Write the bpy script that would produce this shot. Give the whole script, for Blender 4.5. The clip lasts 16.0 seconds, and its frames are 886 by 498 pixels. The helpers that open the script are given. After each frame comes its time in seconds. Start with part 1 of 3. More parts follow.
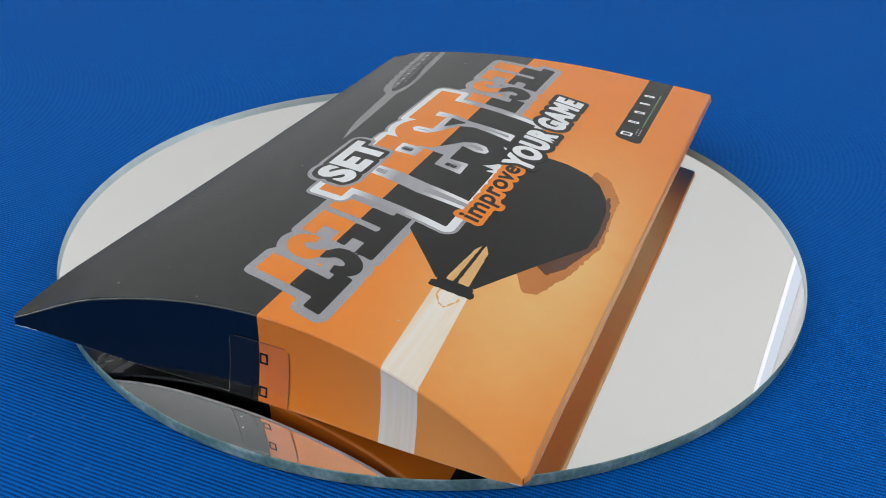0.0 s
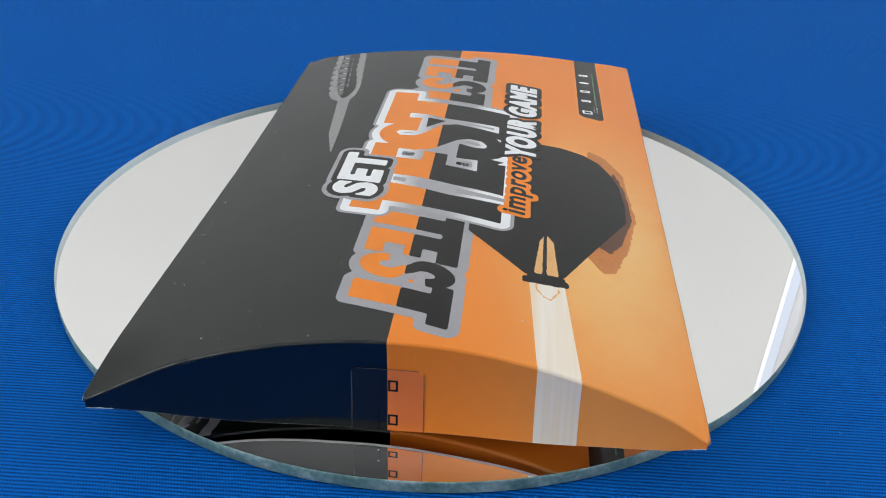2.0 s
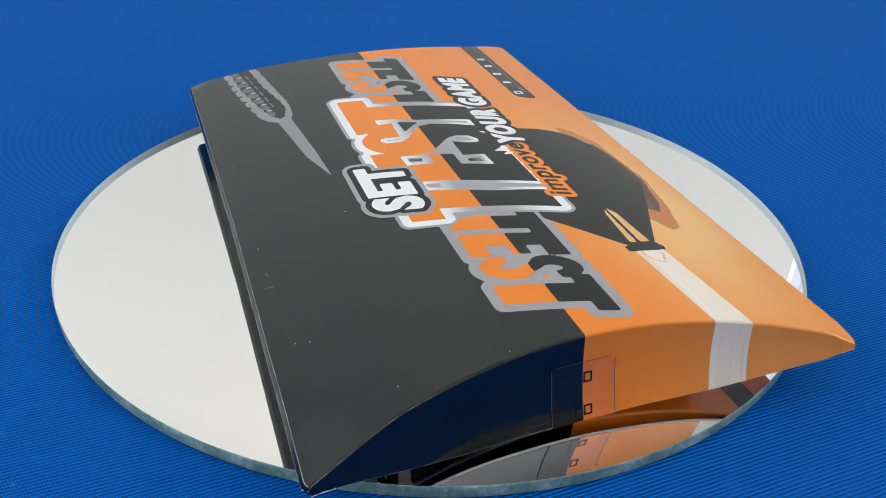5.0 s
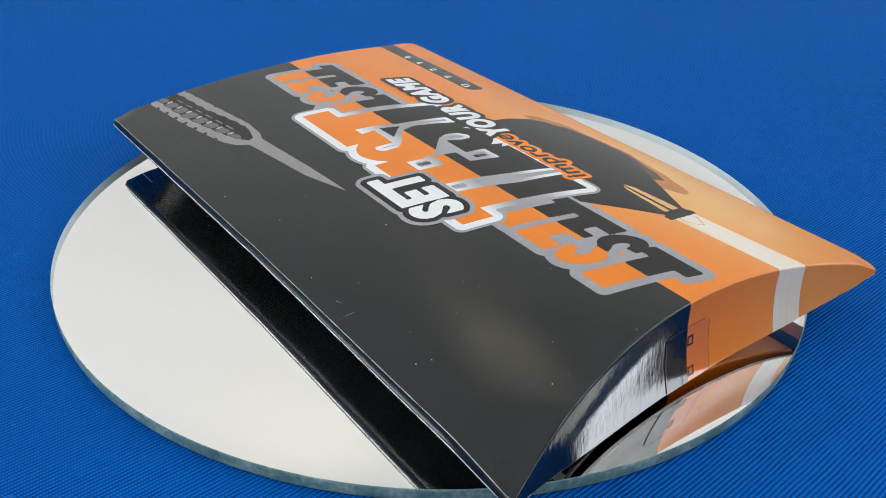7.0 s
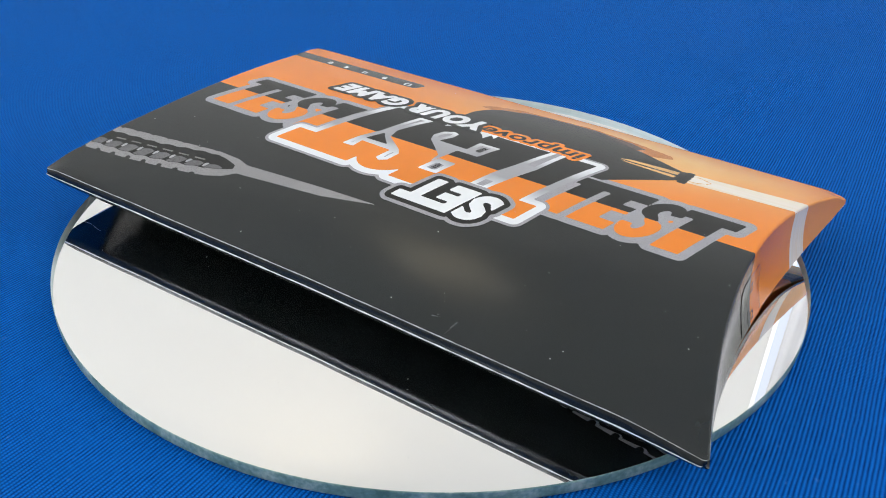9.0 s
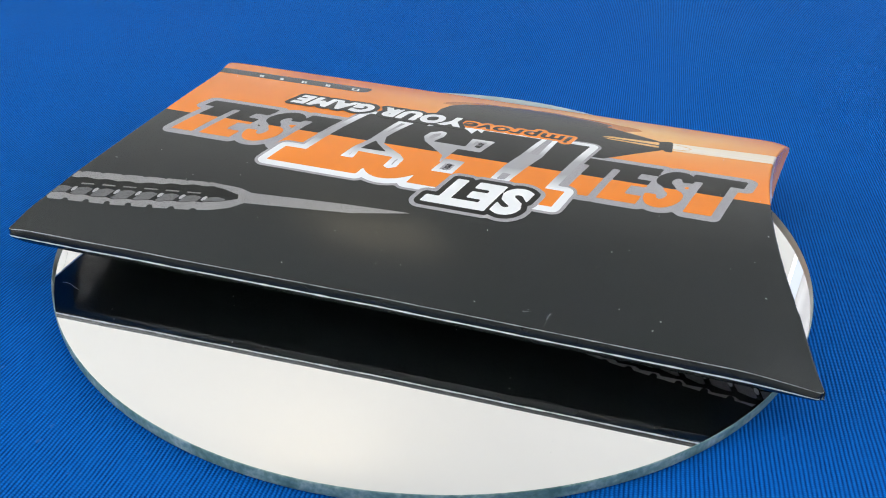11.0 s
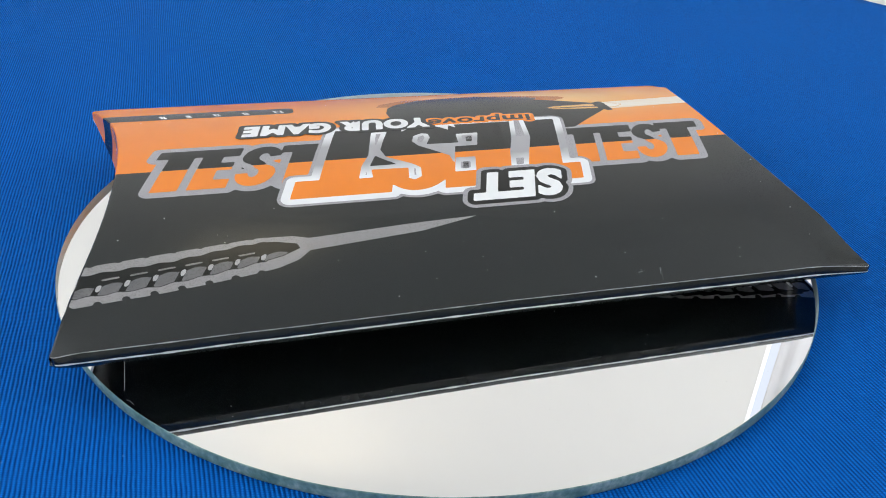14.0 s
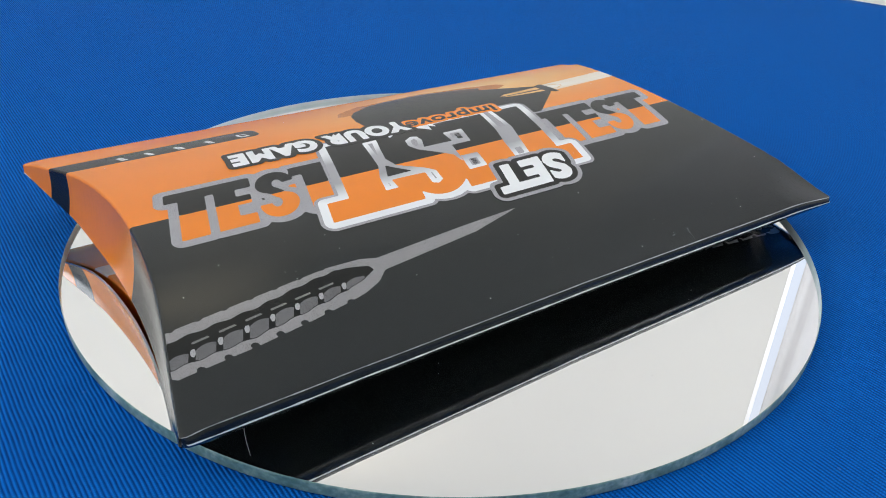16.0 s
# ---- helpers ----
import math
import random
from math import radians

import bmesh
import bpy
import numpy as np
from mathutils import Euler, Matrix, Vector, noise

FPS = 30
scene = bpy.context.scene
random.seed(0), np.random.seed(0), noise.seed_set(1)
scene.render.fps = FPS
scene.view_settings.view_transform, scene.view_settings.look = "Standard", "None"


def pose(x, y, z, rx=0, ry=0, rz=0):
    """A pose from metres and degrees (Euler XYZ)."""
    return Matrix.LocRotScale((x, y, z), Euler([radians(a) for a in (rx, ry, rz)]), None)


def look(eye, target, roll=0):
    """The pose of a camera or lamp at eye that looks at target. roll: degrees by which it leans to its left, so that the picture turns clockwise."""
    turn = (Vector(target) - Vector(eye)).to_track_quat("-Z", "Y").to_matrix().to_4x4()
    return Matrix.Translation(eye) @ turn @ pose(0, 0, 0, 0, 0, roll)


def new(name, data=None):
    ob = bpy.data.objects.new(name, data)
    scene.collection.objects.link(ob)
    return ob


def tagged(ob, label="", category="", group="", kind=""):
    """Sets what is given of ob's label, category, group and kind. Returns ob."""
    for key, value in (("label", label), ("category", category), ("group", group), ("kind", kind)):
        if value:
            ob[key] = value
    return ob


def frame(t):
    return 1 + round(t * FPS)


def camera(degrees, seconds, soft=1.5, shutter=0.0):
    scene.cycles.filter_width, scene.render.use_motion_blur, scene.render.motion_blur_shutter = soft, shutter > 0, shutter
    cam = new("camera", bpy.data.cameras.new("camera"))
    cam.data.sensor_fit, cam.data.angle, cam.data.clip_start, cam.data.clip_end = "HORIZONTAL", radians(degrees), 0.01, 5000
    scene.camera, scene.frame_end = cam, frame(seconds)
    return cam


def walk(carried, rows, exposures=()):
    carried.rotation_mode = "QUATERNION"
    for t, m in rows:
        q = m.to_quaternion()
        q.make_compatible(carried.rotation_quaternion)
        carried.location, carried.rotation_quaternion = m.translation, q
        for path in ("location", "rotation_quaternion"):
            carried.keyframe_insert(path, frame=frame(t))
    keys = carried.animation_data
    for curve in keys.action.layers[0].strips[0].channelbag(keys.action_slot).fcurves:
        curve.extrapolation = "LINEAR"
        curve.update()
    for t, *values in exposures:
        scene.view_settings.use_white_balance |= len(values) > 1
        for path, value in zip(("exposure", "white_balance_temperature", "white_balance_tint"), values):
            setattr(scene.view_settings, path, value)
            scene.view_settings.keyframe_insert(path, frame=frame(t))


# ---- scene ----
cam = camera(56.84, 16.0, soft=1.0)
EYE = pose(0.0, -0.2032, 0.1133, 90 - 31.42, 0.0, -0.197) @ pose(0, 0, 0, 0, 0, 2.215)
walk(cam, [(0.0, EYE), (16.0, EYE)], exposures=[(0.0, -0.32), (2.0, -0.20), (4.0, -0.13), (7.0, -0.13), (8.0, -0.12), (9.0, 0.0), (13.0, 0.05), (16.0, -0.12)])

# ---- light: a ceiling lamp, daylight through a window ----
world = bpy.data.worlds.new("sky")
scene.world = world
world.use_nodes = True
wn = world.node_tree
sky = wn.nodes.new("ShaderNodeTexSky")
sky.sky_type, sky.sun_disc = "NISHITA", False
sky.sun_elevation, sky.sun_rotation = radians(35), radians(160)
wn.links.new(sky.outputs[0], wn.nodes["Background"].inputs[0])
wn.nodes["Background"].inputs[1].default_value = 0.12


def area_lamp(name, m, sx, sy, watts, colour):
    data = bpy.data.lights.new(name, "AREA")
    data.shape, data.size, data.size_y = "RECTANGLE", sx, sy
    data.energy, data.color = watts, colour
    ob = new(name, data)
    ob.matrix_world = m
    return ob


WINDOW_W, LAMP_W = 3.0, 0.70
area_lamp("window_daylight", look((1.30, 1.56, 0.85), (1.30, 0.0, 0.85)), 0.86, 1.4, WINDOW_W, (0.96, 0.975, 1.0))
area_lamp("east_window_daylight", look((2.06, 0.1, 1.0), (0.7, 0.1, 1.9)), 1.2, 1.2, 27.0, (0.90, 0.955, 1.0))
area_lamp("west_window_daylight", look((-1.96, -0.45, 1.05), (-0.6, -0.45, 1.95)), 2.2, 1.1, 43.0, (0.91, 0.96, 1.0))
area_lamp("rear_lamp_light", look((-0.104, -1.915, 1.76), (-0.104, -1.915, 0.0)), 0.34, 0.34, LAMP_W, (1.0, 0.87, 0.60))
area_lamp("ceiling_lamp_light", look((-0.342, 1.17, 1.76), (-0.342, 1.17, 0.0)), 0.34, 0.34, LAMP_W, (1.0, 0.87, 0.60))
scene.view_settings.exposure = 0.0

# ---- materials ----


class Nodes:
    """A short way to write a node tree."""

    def __init__(self, name):
        self.mat = bpy.data.materials.new(name)
        self.mat.use_nodes = True
        self.t = self.mat.node_tree
        self.bsdf = self.t.nodes["Principled BSDF"]

    def add(self, kind, **sets):
        n = self.t.nodes.new(kind)
        for k, v in sets.items():
            if k in n.inputs:
                n.inputs[k].default_value = v
        return n

    def link(self, a, b):
        self.t.links.new(a, b)

    def coords(self, scale=(1, 1, 1), turn=0.0):
        tc = self.add("ShaderNodeTexCoord")
        mp = self.add("ShaderNodeMapping", Scale=scale, Rotation=(0, 0, turn))
        self.link(tc.outputs["Object"], mp.inputs[0])
        return mp.outputs[0]

    def noise(self, co, scale, detail=3.0, rough=0.5):
        n = self.add("ShaderNodeTexNoise", Scale=scale, Detail=detail, Roughness=rough)
        self.link(co, n.inputs["Vector"])
        return n.outputs["Fac"]

    def ramp(self, fac, stops):
        r = self.add("ShaderNodeValToRGB")
        while len(r.color_ramp.elements) < len(stops):
            r.color_ramp.elements.new(0.5)
        for e, (pos, col) in zip(r.color_ramp.elements, stops):
            e.position = pos
            e.color = (*col, 1) if len(col) == 3 else col
        self.link(fac, r.inputs[0])
        return r.outputs[0]

    def math(self, op, a, b=0.0, clamp=False):
        m = self.add("ShaderNodeMath")
        m.operation, m.use_clamp = op, clamp
        for i, v in enumerate((a, b)):
            if isinstance(v, (int, float)):
                m.inputs[i].default_value = v
            else:
                self.link(v, m.inputs[i])
        return m.outputs[0]

    def mix(self, fac, a, b):
        m = self.add("ShaderNodeMix")
        m.data_type = "RGBA"
        for sock, v in ((m.inputs[0], fac), (m.inputs[6], a), (m.inputs[7], b)):
            if isinstance(v, (int, float)):
                sock.default_value = v
            elif isinstance(v, tuple):
                sock.default_value = (*v, 1)
            else:
                self.link(v, sock)
        return m.outputs[2]

    def bump(self, height, strength, distance):
        b = self.add("ShaderNodeBump", Strength=strength, Distance=distance)
        self.link(height, b.inputs["Height"])
        self.link(b.outputs[0], self.bsdf.inputs["Normal"])

    def set(self, **sets):
        for k, v in sets.items():
            k = k.replace("_", " ")
            if isinstance(v, bpy.types.NodeSocket):
                self.link(v, self.bsdf.inputs[k])
            else:
                self.bsdf.inputs[k].default_value = (*v, 1) if isinstance(v, tuple) and len(v) == 3 else v
        return self


def card(name, colour, rough=0.16, vary=0.12, dither=0.0, streak=0.0, gloss=0.42):
    """Laminated printed card: an even ink with a slight mottle, a satin film over it with faint waves."""
    n = Nodes(name)
    co = n.coords()
    mottle = n.noise(co, 60.0, 4.0)
    dark = tuple(c * (1 - vary) for c in colour)
    lite = tuple(min(1.0, c * (1 + vary)) for c in colour)
    col = n.mix(mottle, dark, lite)
    if dither:
        dots = n.add("ShaderNodeTexVoronoi", Scale=3300.0)
        n.link(co, dots.inputs["Vector"])
        col = n.mix(n.math("MULTIPLY", n.math("LESS_THAN", dots.outputs["Distance"], 0.38), dither), col, tuple(c * 0.45 for c in colour))
    n.set(Base_Color=col, Roughness=n.math("ADD", n.math("MULTIPLY", n.noise(co, 35.0), 0.10), rough - 0.05), Specular_IOR_Level=gloss)
    fine = n.noise(co, 420.0, 3.0)
    wave = n.noise(co, 45.0, 2.0)
    height = n.math("ADD", n.math("MULTIPLY", fine, 0.26), n.math("MULTIPLY", wave, 0.85))
    if streak:
        height = n.math("ADD", height, n.math("MULTIPLY", n.noise(n.coords((900, 900, 70)), 1.0, 4.0, 0.65), streak))
    n.bump(height, 0.12, 0.0006)
    return n.mat


def orange_print(name, rough=0.2, streak=0.0):
    """The orange half: deep orange with a printed pale glow round the flight, dotted like a screen print."""
    n = Nodes(name)
    co = n.coords()
    sep = n.add("ShaderNodeSeparateXYZ")
    n.link(co, sep.inputs[0])
    dx = n.math("MULTIPLY", n.math("SUBTRACT", sep.outputs[0], 0.0425), 40.0)
    y0 = n.math("ADD", sep.outputs[1], 0.037)
    dy = n.math("MULTIPLY", y0, 15.5)
    d2 = n.math("ADD", n.math("MULTIPLY", dx, dx), n.math("MULTIPLY", dy, dy))
    glow = n.math("POWER", 2.718, n.math("MULTIPLY", d2, -1.6))
    mott = n.noise(co, 110.0, 5.0)
    glow = n.math("MULTIPLY", glow, n.math("ADD", 0.70, n.math("MULTIPLY", mott, 0.6)), True)
    base = n.mix(n.noise(co, 50.0), (0.84, 0.222, 0.016), (0.90, 0.250, 0.022))
    col = n.mix(glow, base, (0.90, 0.53, 0.185))
    n.set(Base_Color=col, Roughness=n.math("ADD", n.math("MULTIPLY", n.noise(co, 35.0), 0.1), rough - 0.05), Specular_IOR_Level=0.38)
    height = n.math("ADD", n.math("MULTIPLY", n.noise(co, 420.0, 3.0), 0.12), n.noise(co, 45.0, 2.0))
    if streak:
        height = n.math("ADD", height, n.math("MULTIPLY", n.noise(n.coords((900, 900, 70)), 1.0, 4.0, 0.65), streak))
    n.bump(height, 0.12, 0.0006)
    return n.mat


def silver_print(name):
    """Metallic-look print: white where the letters end, mid grey across the middle of the word."""
    n = Nodes(name)
    co = n.coords()
    sep = n.add("ShaderNodeSeparateXYZ")
    n.link(co, sep.inputs[0])
    along = n.math("ADD", n.math("MULTIPLY", sep.outputs[0], 25.0), 0.5)
    along = n.math("ADD", along, n.math("MULTIPLY", n.math("SUBTRACT", n.noise(co, 160.0, 2.0), 0.5), 0.10))
    grey, white = (0.37, 0.36, 0.375), (0.84, 0.84, 0.86)
    col = n.ramp(along, [(0.0, white), (0.24, white), (0.42, grey), (0.66, (0.40, 0.39, 0.41)), (0.84, white), (1.0, white)])
    n.set(Base_Color=col, Roughness=0.24, Specular_IOR_Level=0.4)
    n.bump(n.noise(co, 45.0, 2.0), 0.12, 0.0006)
    return n.mat


def shaft_print(name, rough, streak=0.0):
    """Cream print with soft pale and tan streaks that run along the shaft."""
    n = Nodes(name)
    band = n.noise(n.coords((430, 12, 12), radians(-4)), 1.0, 2.0, 0.5)
    fine = n.noise(n.coords((1900, 60, 60), radians(-4)), 1.0, 2.0)
    f = n.math("ADD", n.math("MULTIPLY", band, 0.8), n.math("MULTIPLY", fine, 0.2))
    col = n.ramp(f, [(0.28, (0.87, 0.66, 0.45)), (0.45, (0.88, 0.74, 0.58)), (0.60, (0.90, 0.82, 0.73)), (0.75, (0.89, 0.77, 0.63))])
    n.set(Base_Color=col, Roughness=rough, Specular_IOR_Level=0.42)
    height = n.noise(n.coords(), 45.0, 2.0)
    if streak:
        height = n.math("ADD", height, n.math("MULTIPLY", n.noise(n.coords((900, 900, 70)), 1.0, 4.0, 0.65), streak))
    n.bump(height, 0.12, 0.0006)
    return n.mat


def cloth_material():
    """Royal-blue ribbed polyester: round ribs with a fine cross weave."""
    n = Nodes("blue_ribbed_cloth")
    co = n.coords(turn=radians(20))
    sep = n.add("ShaderNodeSeparateXYZ")
    wob = n.noise(n.coords((1, 1, 1)), 9.0, 2.0)
    n.link(co, sep.inputs[0])
    fray = n.noise(n.coords((1, 1, 1)), 130.0, 2.0)
    v = n.math("ADD", n.math("ADD", sep.outputs[1], n.math("MULTIPLY", wob, 0.0016)), n.math("MULTIPLY", fray, 0.0004))
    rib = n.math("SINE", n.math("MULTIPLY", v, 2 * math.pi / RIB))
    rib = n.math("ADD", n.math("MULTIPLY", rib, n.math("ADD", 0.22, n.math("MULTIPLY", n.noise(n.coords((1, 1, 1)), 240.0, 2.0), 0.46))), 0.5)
    step = n.math("FLOOR", n.math("ADD", n.math("DIVIDE", v, RIB), 0.25))
    yarn = n.math("SINE", n.math("MULTIPLY", n.math("ADD", n.math("DIVIDE", sep.outputs[0], 0.00056), n.math("MULTIPLY", step, 0.5)), 2 * math.pi))
    yarn = n.math("ADD", n.math("MULTIPLY", yarn, 0.5), 0.5)
    grain = n.noise(co, 900.0, 3.0)
    big = n.noise(co, 11.0, 4.0)
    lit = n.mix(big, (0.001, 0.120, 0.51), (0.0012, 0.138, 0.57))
    # shade between the ribs and light on the yarn crests, mixed into the colour
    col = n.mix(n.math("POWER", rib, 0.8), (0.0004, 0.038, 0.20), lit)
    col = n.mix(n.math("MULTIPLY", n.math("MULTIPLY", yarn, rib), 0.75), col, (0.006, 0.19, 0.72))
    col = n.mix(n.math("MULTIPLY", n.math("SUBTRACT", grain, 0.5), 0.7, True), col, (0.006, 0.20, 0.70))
    lint = n.noise(n.coords(), 520.0, 2.0)
    col = n.mix(n.math("MULTIPLY", n.math("GREATER_THAN", lint, 0.735), 0.22), col, (0.12, 0.30, 0.75))
    n.set(Base_Color=col, Roughness=0.7, Specular_IOR_Level=0.04)
    h = n.math("ADD", rib, n.math("MULTIPLY", n.math("ADD", yarn, grain), 0.3))
    n.bump(h, 0.62, 0.0004)
    return n.mat


def plain(name, colour, rough=0.5, scale=8.0, vary=0.06, bump=0.05, size=0.002):
    n = Nodes(name)
    co = n.coords()
    f = n.math("ADD", n.math("MULTIPLY", n.noise(co, scale, 5.0), 0.7), n.math("MULTIPLY", n.noise(co, scale * 14, 3.0), 0.3))
    n.set(Base_Color=n.mix(f, tuple(c * (1 - vary) for c in colour), tuple(min(1.0, c * (1 + vary)) for c in colour)), Roughness=rough)
    n.bump(n.noise(co, scale * 25, 4.0), bump, size)
    return n.mat


RIB = 0.00086
M_BLACK = card("black_laminated_card", (0.0110, 0.0140, 0.0146), rough=0.20, gloss=0.47)
M_ORANGE = orange_print("orange_laminated_card")
M_FLAT_ORANGE = card("orange_ink", (0.87, 0.238, 0.018), gloss=0.36)
M_FLAP_BLACK = card("black_creased_card", (0.004, 0.0044, 0.005), rough=0.075, streak=0.8, gloss=0.75)
M_FLAP_ORANGE = orange_print("orange_creased_card", 0.13, 0.9)
M_INK = card("black_ink", (0.0105, 0.0110, 0.0105), gloss=0.30)
M_WHITE = card("white_ink", (0.86, 0.86, 0.87), vary=0.03)
M_GREY = card("grey_dotted_ink", (0.38, 0.365, 0.385), vary=0.08, dither=0.45)
M_DART = card("warm_grey_dotted_ink", (0.30, 0.285, 0.29), vary=0.12, dither=0.5)
M_SILVER = silver_print("silver_ink")
M_SHADE = card("brown_dotted_ink", (0.62, 0.21, 0.045), vary=0.2, dither=0.6)
M_BROWN = card("dark_brown_ink", (0.115, 0.042, 0.020), vary=0.25, dither=0.4)
M_SHAFT = shaft_print("cream_ink", 0.2)
M_FLAP_SHAFT = shaft_print("pale_creased_card", 0.13, 0.9)
M_SHAFT_LO = card("tan_ink", (0.86, 0.47, 0.18), vary=0.2, dither=0.35)
M_BARREL = card("dark_grey_dotted_ink", (0.15, 0.145, 0.15), vary=0.35, dither=0.6)
M_RING = card("pale_grey_ink", (0.40, 0.39, 0.40), vary=0.3, dither=0.45)
M_DASH = card("dim_grey_ink", (0.20, 0.195, 0.19), vary=0.3, dither=0.4)
M_GREEN = card("dull_green_ink", (0.10, 0.22, 0.10))
M_SEAL_BLACK = card("sealed_black_card", (0.008, 0.009, 0.011), rough=0.08, gloss=0.6)
M_SEAL_ORANGE = card("sealed_orange_card", (0.80, 0.20, 0.035), rough=0.08, gloss=0.6)
M_SEAL_RIM = card("film_cut_edge", (0.10, 0.095, 0.09), rough=0.2, gloss=0.7)
M_PAPER = plain("bare_white_paper", (0.80, 0.80, 0.79), 0.8, 60.0, 0.12, 0.2, 0.0003)
# grey for film scuffs and for the highlight laid on the end folds
M_SCUFF_GLINT = plain("film_scuff_and_glint", (0.11, 0.115, 0.12), 0.3, 90.0, 0.4, 0.2, 0.0002)
# paler grey painted as the highlight on the long creases
M_CREASE_GLINT = plain("crease_glint_grey", (0.36, 0.37, 0.38), 0.35, 90.0, 0.5, 0.2, 0.0002)
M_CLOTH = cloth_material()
M_WALL = plain("cream_wall_paint", (0.832, 0.811, 0.785), 0.85, 0.9, 0.02, 0.06, 0.002)
M_CEIL = plain("white_ceiling_paint", (0.91, 0.915, 0.905), 0.9, 0.9, 0.02, 0.06, 0.002)
M_FLOOR = plain("grey_brown_floor", (0.30, 0.25, 0.20), 0.5, 3.0, 0.2, 0.05, 0.002)
M_TABLE = plain("white_table_laminate", (0.78, 0.75, 0.70), 0.35, 5.0, 0.04, 0.03, 0.0008)
M_FRAME = plain("white_window_paint", (0.80, 0.80, 0.80), 0.4, 5.0, 0.04, 0.03, 0.001)
M_CURTAIN = plain("lilac_white_sheer", (0.83, 0.81, 0.83), 0.9, 20.0, 0.05, 0.2, 0.001)
M_DUST = plain("dust", (0.62, 0.62, 0.60), 0.9, 900.0, 0.2, 0.0, 0.001)


def silver_material():
    n = Nodes("mirror_silvering")
    co = n.coords()
    n.set(Base_Color=n.mix(n.noise(co, 6.0), (0.915, 0.91, 0.905), (0.93, 0.925, 0.92)), Metallic=1.0, Roughness=0.0)
    return n.mat


def rim_material():
    n = Nodes("tinted_silver_rim")
    n.set(Base_Color=n.mix(n.noise(n.coords(), 200.0), (0.50, 0.61, 0.63), (0.66, 0.75, 0.77)), Roughness=0.3)
    return n.mat


def edge_material():
    n = Nodes("ground_glass_edge")
    co = n.coords()
    f = n.math("ADD", n.math("MULTIPLY", n.noise(co, 150.0, 4.0), 0.6), n.math("MULTIPLY", n.noise(co, 900.0, 3.0), 0.4))
    col = n.ramp(f, [(0.36, (0.09, 0.19, 0.175)), (0.50, (0.18, 0.31, 0.29)), (0.66, (0.42, 0.53, 0.51))])
    n.set(Base_Color=col, Roughness=0.32)
    n.bump(f, 0.3, 0.0004)
    return n.mat


M_RIM, M_MIRROR, M_EDGE = rim_material(), silver_material(), edge_material()

# ---- mesh helpers ----


def link_mesh(name, verts, faces, mats, parent=None, label="", smooth=False, index=None):
    me = bpy.data.meshes.new(name)
    me.from_pydata([tuple(v) for v in verts], [], [tuple(f) for f in faces])
    for m in mats if isinstance(mats, (list, tuple)) else [mats]:
        me.materials.append(m)
    if index is not None:
        me.polygons.foreach_set("material_index", index)
    if smooth:
        me.polygons.foreach_set("use_smooth", [True] * len(me.polygons))
    me.update()
    ob = new(name, me)
    if parent is not None:
        ob.parent = parent
    if label:
        tagged(ob, label)
    return ob


def part(name, bm, material, parent, label=""):
    me = bpy.data.meshes.new(name)
    bm.to_mesh(me)
    bm.free()
    me.materials.append(material)
    ob = new(name, me)
    ob.parent = parent
    if label:
        tagged(ob, label)
    return ob


def box_mesh(bm, lo, hi, bevel=0.0):
    c = [(a + b) / 2 for a, b in zip(lo, hi)]
    s = [b - a for a, b in zip(lo, hi)]
    r = bmesh.ops.create_cube(bm, size=1, matrix=Matrix.LocRotScale(c, None, s))
    if bevel:
        es = list({e for v in r["verts"] for e in v.link_edges})
        bmesh.ops.bevel(bm, geom=es, offset=bevel, segments=2, affect="EDGES", profile=0.5)


def block(name, lo, hi, material, parent=None, bevel=0.0, label=""):
    bm = bmesh.new()
    box_mesh(bm, lo, hi, bevel)
    ob = part(name, bm, material, parent, label)
    return ob


# ---- the room ----
X0, X1, Y0, Y1, ZF, ZC = -1.9, 2.0, -2.4, 1.5, -0.78, 1.80
def structure(ob, label, category):
    return tagged(ob, label, category, kind="structure")


structure(block("floor", (X0 - 0.2, Y0 - 0.2, ZF - 0.1), (X1 + 0.2, Y1 + 0.2, ZF), M_FLOOR), "grey-brown floor of the room", "floor")
structure(block("ceiling", (X0 - 0.2, Y0 - 0.2, ZC), (X1 + 0.2, Y1 + 0.2, ZC + 0.1), M_CEIL), "plain white painted ceiling", "ceiling")


def wall_with_opening(name, side, a, b, za, zb):
    """A wall with one opening from a to b along it; side: n, s, e or w."""
    bm = bmesh.new()

    def slab(u0, u1, z0, z1):
        lo, hi = {"n": ((u0, Y1), (u1, Y1 + 0.1)), "s": ((u0, Y0 - 0.1), (u1, Y0)), "e": ((X1, u0), (X1 + 0.1, u1)), "w": ((X0 - 0.1, u0), (X0, u1))}[side]
        box_mesh(bm, (*lo, z0), (*hi, z1))

    u0, u1 = (X0, X1) if side in "ns" else (Y0 - 0.1, Y1 + 0.1)
    if a == b:
        slab(u0, u1, ZF, ZC)
    else:
        slab(u0, a, ZF, ZC)
        slab(b, u1, ZF, ZC)
        slab(a, b, ZF, za)
        slab(a, b, zb, ZC)
    ob = part(name, bm, M_WALL, None)
    return structure(ob, "plain cream painted wall" if a == b else "cream painted wall with a window opening", "wall")


